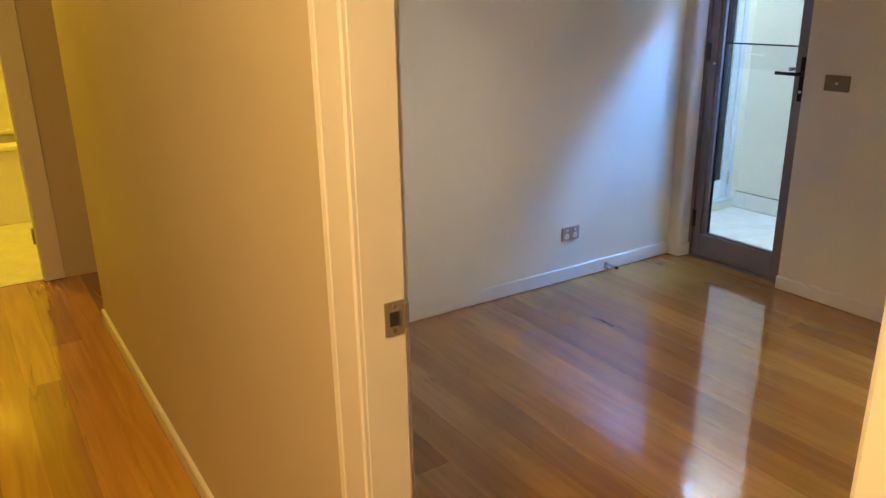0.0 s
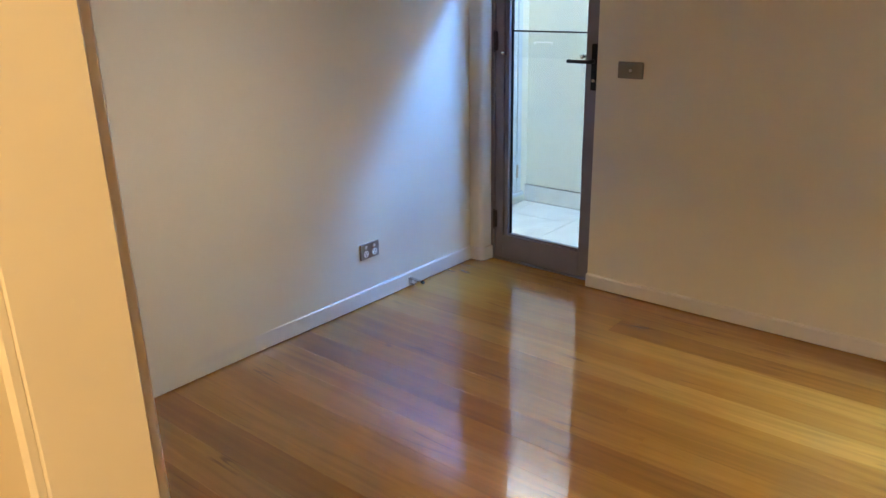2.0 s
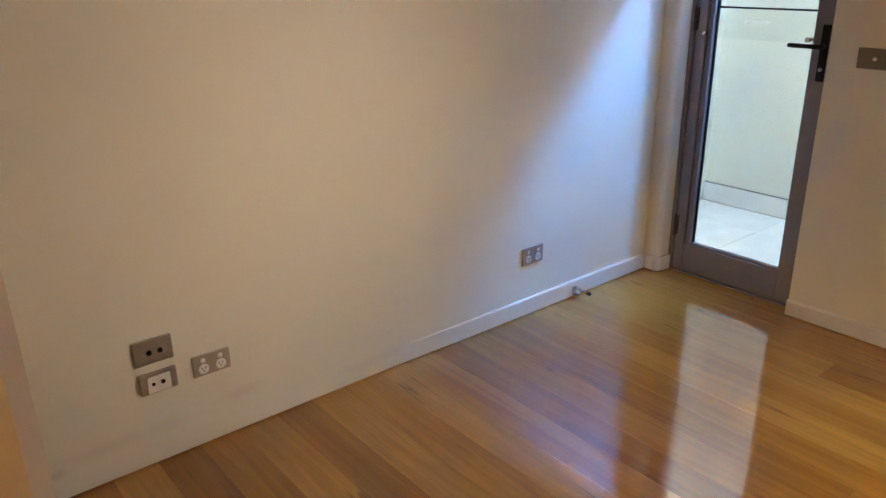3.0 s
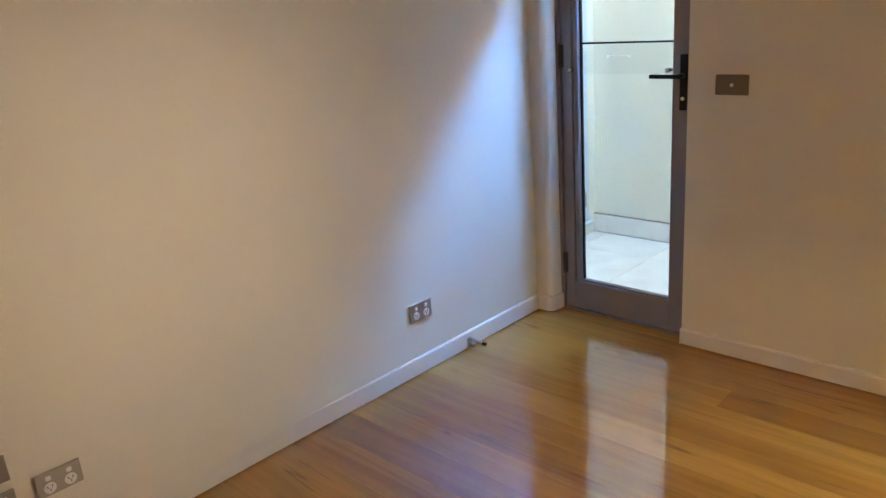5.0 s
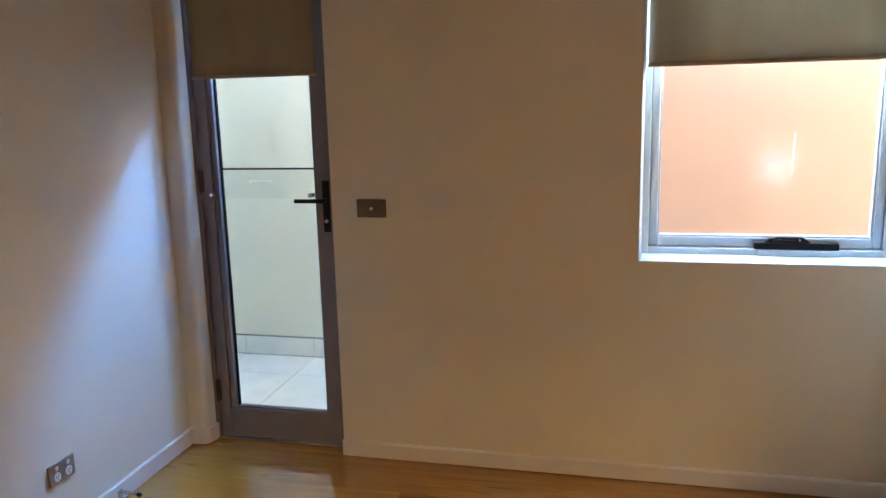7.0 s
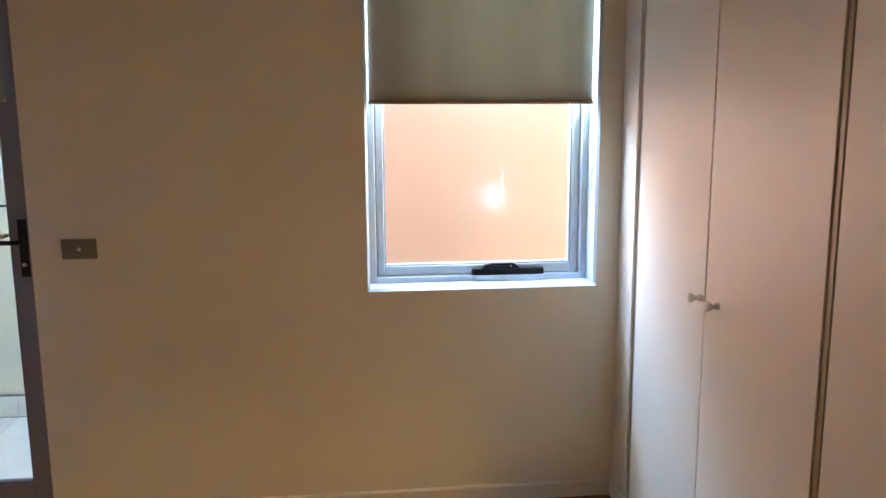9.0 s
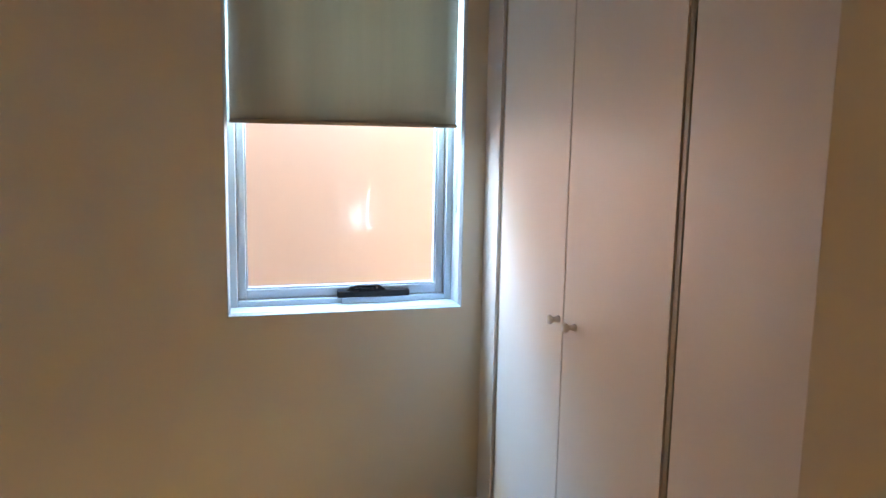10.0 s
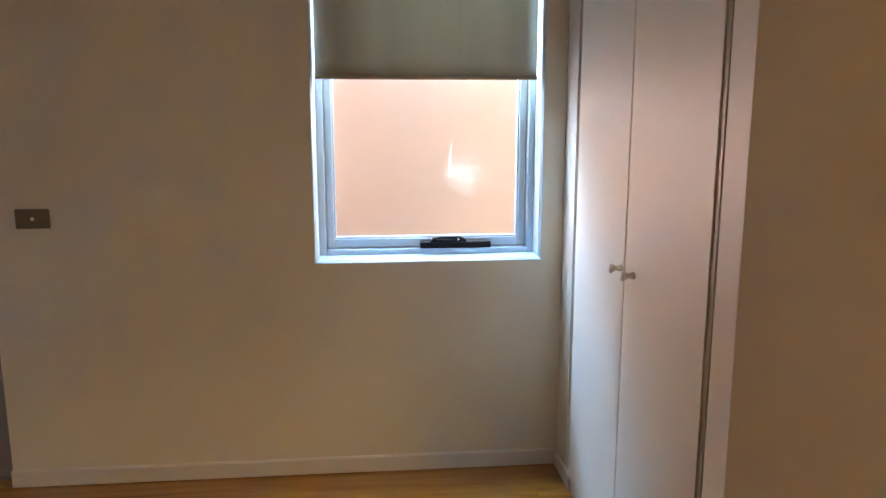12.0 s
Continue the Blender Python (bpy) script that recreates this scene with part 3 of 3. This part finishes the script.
ring_parts("frame_member", WX0, WX1, WZ0, WZ1, 0.038, 0.034, 0.1005, 0.19, ALU, win, 0.002)
ring_parts("sash_member", WX0 + 0.040, WX1 - 0.040, WZ0 + 0.036, WZ1 - 0.04, 0.030, 0.036, 0.122, 0.172, ALU, win, 0.003)
ring_parts("glazing_bead", WX0 + 0.0702, WX1 - 0.0702, WZ0 + 0.0722, WZ1 - 0.0702, 0.006, 0.006, 0.128, 0.160, ALU, win, 0.0015)
pane = part("pane", boxes((WX0 + 0.074, WX1 - 0.066, 0.150, 0.155, WZ0 + 0.076, WZ1 - 0.074)), OBSCURE, win, "obscure frosted glass with a short scratch")
pane.visible_shadow = False
part("scratch", boxes((2.3565, 2.3595, 0.1485, 0.1498, 1.150, 1.176), (2.357, 2.3595, 0.1485, 0.1498, 1.181, 1.198), (2.358, 2.3605, 0.1485, 0.1498, 1.202, 1.236),
                      (2.360, 2.362, 0.1485, 0.1498, 1.236, 1.254), (2.3625, 2.3645, 0.1485, 0.1498, 1.254, 1.272)), SCRATCH, pane, "short white scratch")
part("scratch", boxes((2.588, 2.5895, 0.1485, 0.1498, 1.134, 1.144)), SCRATCH, pane, "tiny white nick")
wd = thing("window_winder", (2.376, 0.098, 0.866), "black chain winder with a folded crank on the window frame", "window winder")
part("body", boxes((2.238, 2.514, 0.090, 0.1215, 0.8735, 0.898), bevel=0.004, seg=2), BLACK, wd)
part("base_plate", boxes((2.250, 2.512, 0.088, 0.1003, 0.8515, 0.8732), bevel=0.001), LINING, wd, "white base plate")
part("crank", prism([(2.272, 0.8975), (2.288, 0.912), (2.305, 0.9135), (2.312, 0.917), (2.395, 0.917), (2.405, 0.912), (2.425, 0.8975)], "y", 0.095, 0.115), BLACK, wd)
part("folded_handle", boxes((2.300, 2.372, 0.086, 0.096, 0.900, 0.909), bevel=0.003, seg=2), BLACK, wd)
part("knuckle", rod((2.322, 0.096, 0.905), (2.322, 0.083, 0.905), 0.008, 14), BLACK, wd)
part("screw", rod((2.386, 0.0955, 0.908), (2.386, 0.092, 0.908), 0.0045, 12), CHROME, wd, "small chrome screw")


# ---- wardrobe ----
WF = 2.762
robe = thing("built_in_wardrobe", (WF + 0.3, -1.0, 0), "built-in cream enamelled wardrobe with plain doors and white knobs", "wardrobe")
# Near-black colour of the carcass paints the shade in the door gaps.
part("carcass", boxes((WF + 0.046, WF + 0.58, YS, -0.204, 0.06, 2.355)), DARK, robe)
part("plinth", boxes((WF + 0.010, WF + 0.56, YS, -0.236, 0.0, 0.055)), ROBE, robe)


def robe_door(y0, y1, x):
    return part("wardrobe_door", boxes((x, x + 0.019, y0, y1, 0.06, 2.33), bevel=0.0016, seg=2), ROBE, robe, base=(x, (y0 + y1) / 2, 0.06))


d1, d2, d3 = robe_door(-0.7445, -0.232, WF), robe_door(-1.277, -0.7513, WF), robe_door(YS + 0.003, -1.303, WF + 0.004)
part("stile", boxes((WF + 0.004, WF + 0.040, -1.2968, -1.2788, 0.06, 2.33), bevel=0.001), KHAKI, robe, "narrow khaki stile between the doors")
part("stile", boxes((WF + 0.024, WF + 0.034, -0.240, -0.153, 0.0, 2.33)), BEIGE, robe, "recessed beige stile")
part("head_rail", boxes((WF, WF + 0.02, YS, -0.236, 2.333, 2.358), bevel=0.001), ROBE, robe)
part("hinge_block", boxes((WF - 0.022, WF - 0.001, -0.30, -0.242, 1.985, 2.07), bevel=0.003), BEIGE, robe, "beige hinge block")
for d, y in ((d1, -0.721), (d2, -0.826)):
    part("knob", lathe([(0.010, 0), (0.011, 0.003), (0.0085, 0.009), (0.0065, 0.016), (0.0085, 0.022), (0.013, 0.026), (0.0145, 0.031), (0.012, 0.036), (0.005, 0.038)],
                       pose(WF, y, 0.957, 0, -90, 0)), WHITE, d, "small turned white knob")


# ---- wall plates ----
def plate_on_west(y0, y1, z0, z1, name, material, label, category, deep=0.009):
    t = thing(name, (0, (y0 + y1) / 2, z0), label, category)
    part("plate", boxes((0.0, deep, y0, y1, z0, z1), bevel=0.003, seg=2), material, t)
    return t


def double_socket(y0, z0, z1, material, label):
    y1 = y0 + 0.114
    t = plate_on_west(y0, y1, z0, z1, "power_socket", material, label, "power socket")
    h = z1 - z0
    for k in (0.27, 0.73):
        yc = y0 + 0.114 * k
        part("rocker_switch", boxes((0.009, 0.0125, yc - 0.007, yc + 0.007, z0 + h * 0.66, z0 + h * 0.86), bevel=0.002), WHITE, t, "white rocker switch")
        o = part("outlet", lathe([(0.0155, 0), (0.0155, 0.0015), (0.0145, 0.002)], pose(0.009, yc, z0 + h * 0.34, 0, 90, 0), 20), WHITE, t, "white round outlet")
        for dy, dz, tilt in ((-0.0055, 0.004, 25), (0.0055, 0.004, -25), (0, -0.006, 0)):
            s = boxes((-0.0002, 0.0004, -0.001, 0.001, -0.0035, 0.0035))
            bmesh.ops.transform(s, matrix=pose(0.0111, yc + dy, z0 + h * 0.34 + dz, tilt, 0, 0), verts=s.verts[:])
            part("slot", s, BLACK, o)
    return t


double_socket(-0.826, 0.221, 0.293, STEEL, "steel double power socket with white switches")
double_socket(-2.168, 0.232, 0.298, BEIGE, "beige double power socket with white switches")
tv = plate_on_west(-2.324, -2.215, 0.323, 0.397, "aerial_plate", STEEL, "steel aerial plate with two dark holes", "wall plate")
for y in (-2.282, -2.251):
    part("aerial_port", lathe([(0.0075, 0), (0.0075, 0.003), (0.0055, 0.0035)], pose(0.0085, y, 0.358, 0, 90, 0), 16), BLACK, tv, "dark port")
ph = plate_on_west(-2.320, -2.215, 0.232, 0.296, "data_plate", STEEL, "steel data plate with a white insert", "wall plate", 0.011)
ins = part("insert", boxes((0.011, 0.0135, -2.301, -2.235, 0.235, 0.286), bevel=0.001), WHITE, ph, "white insert")
for y, r in ((-2.284, 0.005), (-2.257, 0.0065)):
    part("port", lathe([(r, 0), (r, 0.0012), (r * 0.7, 0.0014)], pose(0.0134, y, 0.262, 0, 90, 0), 14), BLACK, ins, "dark port")
sw = thing("light_switch", (0.852, 0, 0.988), "bronze-grey light switch plate with a white button", "light switch")
part("plate", boxes((0.794, 0.910, -0.009, 0.0, 0.988, 1.058), bevel=0.004, seg=2), BRONZE, sw)
part("button", lathe([(0.0065, 0), (0.0065, 0.003), (0.005, 0.0045)], pose(0.853, -0.0088, 1.023, 90, 0, 0), 16), WHITE, sw, "small white button")

# door stop on the long wall's skirting
st = thing("door_stop", (0.0, -0.512, 0.0), "steel tube door stop with a black tip on the skirting", "door stop")
part("flange", boxes((0.010, 0.015, -0.524, -0.500, 0.008, 0.050), bevel=0.002), STEEL, st)
part("arm", rod((0.012, -0.512, 0.044), (0.085, -0.512, 0.040), 0.0065), CHROME, st)
part("strut", boxes((0.014, 0.040, -0.514, -0.510, 0.012, 0.020)), STEEL, st)
part("tip", rod((0.083, -0.512, 0.040), (0.100, -0.512, 0.0395), 0.008), BLACK, st, "black rubber tip")

# ---- hall end and bathroom ----
bf = thing("bathroom_door_frame", (XB, -3.04, 0), "cream-painted timber bathroom doorway with a steel hinge", "door frame", kind=S)
part("jamb", boxes((XB - 0.08, XB, -3.06, -3.04, 0.002, 2.07), bevel=0.002), TRIM, bf)
part("jamb", boxes((XB - 0.08, XB, -3.79, -3.77, 0.002, 2.07), bevel=0.002), TRIM, bf)
part("head", boxes((XB - 0.08, XB, -3.77, -3.06, 2.04, 2.07), bevel=0.002), TRIM, bf)
part("architrave", boxes((XB, XB + 0.014, -3.055, -2.955, 0.002, 2.13), bevel=0.003), TRIM, bf)
part("architrave", boxes((XB, XB + 0.014, -3.87, -3.775, 0.002, 2.13), bevel=0.003), TRIM, bf)
part("hinge", merge(boxes((XB - 0.078, XB - 0.045, -3.0625, -3.0602, 0.19, 0.28)), rod((XB - 0.080, -3.066, 0.19), (XB - 0.080, -3.066, 0.28), 0.006, 12)), CHROME, bf, "steel butt hinge")
solid("wall_bathroom", boxes((-3.9, -3.8, HS - 0.1, -1.5, -0.02, H), (-3.8, XB - 0.08, HS - 0.1, HS, -0.02, H), (-3.8, XB - 0.08, -2.3, -2.2, -0.02, H)), BATHW,
      "white bathroom walls", "wall", kind=S)
solid("bathroom_floor", boxes((-3.8, XB - 0.03, HS, -2.3, -0.03, 0.004)), TILE, "white bathroom floor", "floor", kind=S)
tub = thing("bathtub", (-3.3, -3.1, 0), "white built-in bathtub with a flat front panel and tap", "bathtub")
part("front_panel", boxes((-2.98, -2.95, HS, -2.302, 0.004, 0.50), bevel=0.004), BATHW, tub)
part("rim", boxes((-3.10, -2.93, HS, -2.302, 0.50, 0.53), (-3.798, -3.70, HS, -2.302, 0.50, 0.53), bevel=0.008, seg=3), BATHW, tub)
part("basin", boxes((-3.70, -3.10, HS, -2.302, 0.12, 0.14)), BATHW, tub)
part("tap", merge(rod((-3.79, -3.10, 0.98), (-3.64, -3.10, 0.96), 0.014), rod((-3.77, -3.10, 0.98), (-3.77, -3.10, 1.04), 0.012)), CHROME, tub, "chrome wall tap")


def ceiling_light(x, y, r, label):
    d = thing("ceiling_light", (x, y, H - 0.022), label, "ceiling light", group="hall ceiling lights")
    part("trim_ring", lathe([(r + 0.012, 0), (r + 0.02, 0.006), (r + 0.02, 0.0215), (r + 0.008, 0.0215), (r + 0.008, 0.004)], pose(x, y, H - 0.0218), 32), WHITE, d)


ceiling_light(2.62, -3.7, 0.15, "round flush ceiling light in the hall, lit")
ceiling_light(-0.4, -3.42, 0.08, "unseen small round downlight, added over the hall's end fill lamp")
ceiling_light(-2.45, -3.4, 0.08, "small round bathroom downlight, lit")

# ---- courtyard ----
solid("ground", boxes((-60, 60, -60, 60, -0.30, -0.10)), PAVING, "plain concrete ground round the house", "ground", kind=S)
solid("courtyard_base", boxes((-0.46, 1.30, 0.24, 1.21, -0.10, EZ - 0.004)), GROUT, "grey grout bed of the courtyard tiles", "paving", kind=S)
solid("courtyard_wall_north", boxes((-0.56, 1.36, 1.21, 1.33, -0.1, 3.1)), RENDER, "cream rendered courtyard wall", "wall", kind=S)
solid("courtyard_wall_west", boxes((-0.56, -0.46, 0.24, 0.42, -0.1, 2.25), (-0.56, -0.46, 1.14, 1.21, -0.1, 2.25), (-0.56, -0.46, 0.42, 1.14, 2.1, 2.25), (-0.56, -0.46, 0.42, 1.14, -0.1, 0.035)), RENDER,
      "cream rendered courtyard side wall", "wall", kind=S)
solid("courtyard_wall_east", boxes((1.30, 1.36, 0.24, 1.21, -0.1, 2.25)), RENDER, "cream rendered dividing wall", "wall", kind=S)
# Unseen wall, added so the wardrobe doors reflect terracotta instead of cream.
solid("tint_wall", boxes((1.36, 1.42, 0.24, 1.75, -0.1, 2.25)), PEACH, "unseen terracotta wall added to tint the wardrobe's reflection", "wall", kind=S)
solid("neighbour_wall", boxes((1.36, 6.0, 1.75, 1.95, -0.1, 4.0)), PEACH, "terracotta rendered wall of the neighbouring house", "wall", kind=S)
solid("house_roof", boxes((-4.2, 5.0, -4.6, 0.24, H + 0.2, H + 0.32)), HOUSE, "flat roof over the house", "roof", kind=S)
solid("house_wall_side", boxes((4.6, 4.7, 0.24, 1.75, -0.1, 2.6)), HOUSE, "rendered wall closing the light well", "wall", kind=S)
# Added glowing disc makes the bright spot seen through the frosted pane.
lamp = thing("glow_spot", (2.59, 1.745, 1.0), "small glowing disc added on the neighbouring wall for the bright spot in the window", "wall light")
part("base", lathe([(0.058, 0.0), (0.060, 0.004), (0.060, 0.018), (0.056, 0.022)], pose(2.59, 1.749, 1.0, 90, 0, 0), 28), WHITE, lamp)
part("diffuser", lathe([(0.052, 0.0), (0.052, 0.010), (0.046, 0.024), (0.032, 0.034), (0.012, 0.038)], pose(2.59, 1.7265, 1.0, 90, 0, 0), 28), LIT, lamp, "glowing face of the added disc")
sd = thing("door_3", (-0.46, 0.78, EZ), "white glazed courtyard side door with dark glass", "door", kind=S)
part("door_frame", boxes((-0.50, -0.456, 0.42, 0.455, 0.035, 2.1), (-0.50, -0.456, 1.095, 1.14, 0.035, 2.1), (-0.50, -0.456, 0.455, 1.095, 2.06, 2.1), bevel=0.002), ALU, sd)
part("door_sill", boxes((-0.50, -0.43, 0.42, 1.14, 0.036, 0.06), bevel=0.002), ALU, sd)
part("stile", boxes((-0.49, -0.462, 1.035, 1.093, 0.062, 2.058), bevel=0.002), ALU, sd)
part("stile", boxes((-0.49, -0.462, 0.457, 0.515, 0.062, 2.058), bevel=0.002), ALU, sd)
part("bottom_rail", boxes((-0.49, -0.462, 0.515, 1.035, 0.062, 0.19), bevel=0.002), ALU, sd)
part("pane", boxes((-0.48, -0.474, 0.515, 1.035, 0.19, 2.058)), BLACK, sd, "dark glass")
for z in (0.20, 1.75):
    part("hinge", rod((-0.456, 1.096, z - 0.045), (-0.456, 1.096, z + 0.045), 0.008, 12), STEEL, sd, "steel hinge")

# ---- pieces: courtyard tiles, tile skirting, floor boards ----
paving = tagged(new("pavement"), "large white courtyard floor tiles with narrow grout joints", "paving", kind=S)
paving.location = (0.4, 0.7, EZ)
tw = 0.435
tile_me = finish("tile", boxes((-tw / 2 + 0.0012, tw / 2 - 0.0012, -tw / 2 + 0.0012, tw / 2 - 0.0012, -0.008, 0), bevel=0.0012), TILE, (0, 0, 0))
for i in range(5):
    for j in range(3):
        cx, cy = -0.805 + tw * (i + 0.5), 0.03 + tw * (j + 0.5)
        x0, x1, y0, y1 = max(-0.458, cx - tw / 2), min(1.298, cx + tw / 2), max(0.242, cy - tw / 2), min(1.195, cy + tw / 2)
        if x1 - x0 < 0.02 or y1 - y0 < 0.02:
            continue
        me = tile_me if x1 - x0 > tw - 0.001 and y1 - y0 > tw - 0.001 else finish("tile", boxes((x0 - cx + 0.0012, x1 - cx - 0.0012, y0 - cy + 0.0012, y1 - cy - 0.0012, -0.008, 0), bevel=0.0012), TILE, (0, 0, 0))
        o = new("tile", me)
        o.parent, o.location = paving, (cx - 0.4, cy - 0.7, 0)
tsk = tagged(new("tile_skirting"), "row of pale tiles along the foot of the courtyard wall", "skirting", kind=S)
tsk.location = (0.4, 1.20, EZ)
for i in range(5):
    x0, x1 = max(-0.458, -0.805 + tw * i), min(1.298, -0.805 + tw * (i + 1))
    o = new("tile", finish("tile", boxes((x0 + 0.0012, x1 - 0.0012, 1.189, 1.2095, EZ + 0.004, EZ + 0.112), bevel=0.0015), TILE, (0.4, 1.20, EZ)))
    o.parent = tsk

# Grout at the foot; the top strip paints the shadow line above the tiles.
part("grout_and_shade_line", boxes((-0.459, 1.299, 1.193, 1.2098, EZ, EZ + 0.004), (-0.459, 1.299, 1.1915, 1.2098, EZ + 0.112, EZ + 0.1155)), GROUT, tsk, "dark grout line at the foot and painted shade line along the top")
floor = tagged(new("floor"), "glossy varnished honey-coloured hardwood floorboards", "floor", kind=S)
rnd = random.Random(7)
BW = 0.128


def lay(x0, x1, y, w):
    """One row of boards from x0 to x1, with staggered butt joints."""
    x = x0
    while x < x1 - 0.02:
        n = rnd.uniform(2.4, 4.6) if x > x0 else rnd.uniform(0.9, 4.2)
        e = min(x1, x + n)
        if x1 - e < 0.3:
            e = x1
        cx = (x + e) / 2
        bm = boxes((x - cx + 0.0001, e - cx - 0.0001, -w / 2 + 0.0001, w / 2 - 0.0001, -0.018, 0), bevel=0.0003)
        o = new("board", finish("board", bm, FLOORWOOD, (0, 0, 0)))
        o.parent, o.location = floor, (cx, y, 0)
        o.rotation_euler.x = radians(rnd.uniform(-0.10, 0.10))
        x = e


lay(0.085, 0.70, 0.031, 0.062)
y = 0.0
while y > YS + 0.001:
    w = min(BW, y - YS)
    lay(-0.02, XE + 0.5, y - w / 2, w)
    y -= w
lay(JL - 0.03, JR + 0.03, (YS + YH) / 2, YS - YH)
y = YH
while y > HS + 0.001:
    w = min(BW, y - HS)
    lay(XB - 0.05, HE, y - w / 2, w)
    y -= w
y = YH
while y < -1.6:
    lay(XB, XR, y + BW / 2, BW)
    y += BW
solid("floor_base", boxes((-0.1, XE + 0.7, YS, 0.0, -0.06, -0.0185), (XB - 0.08, HE, HS, YS, -0.06, -0.0185), (XB - 0.08, XR + 0.09, YS, -1.5, -0.06, -0.0185), (0.0, DX1, 0, 0.062, -0.06, -0.0185)), DARK,
      "dark subfloor under the boards", "floor", kind=S)
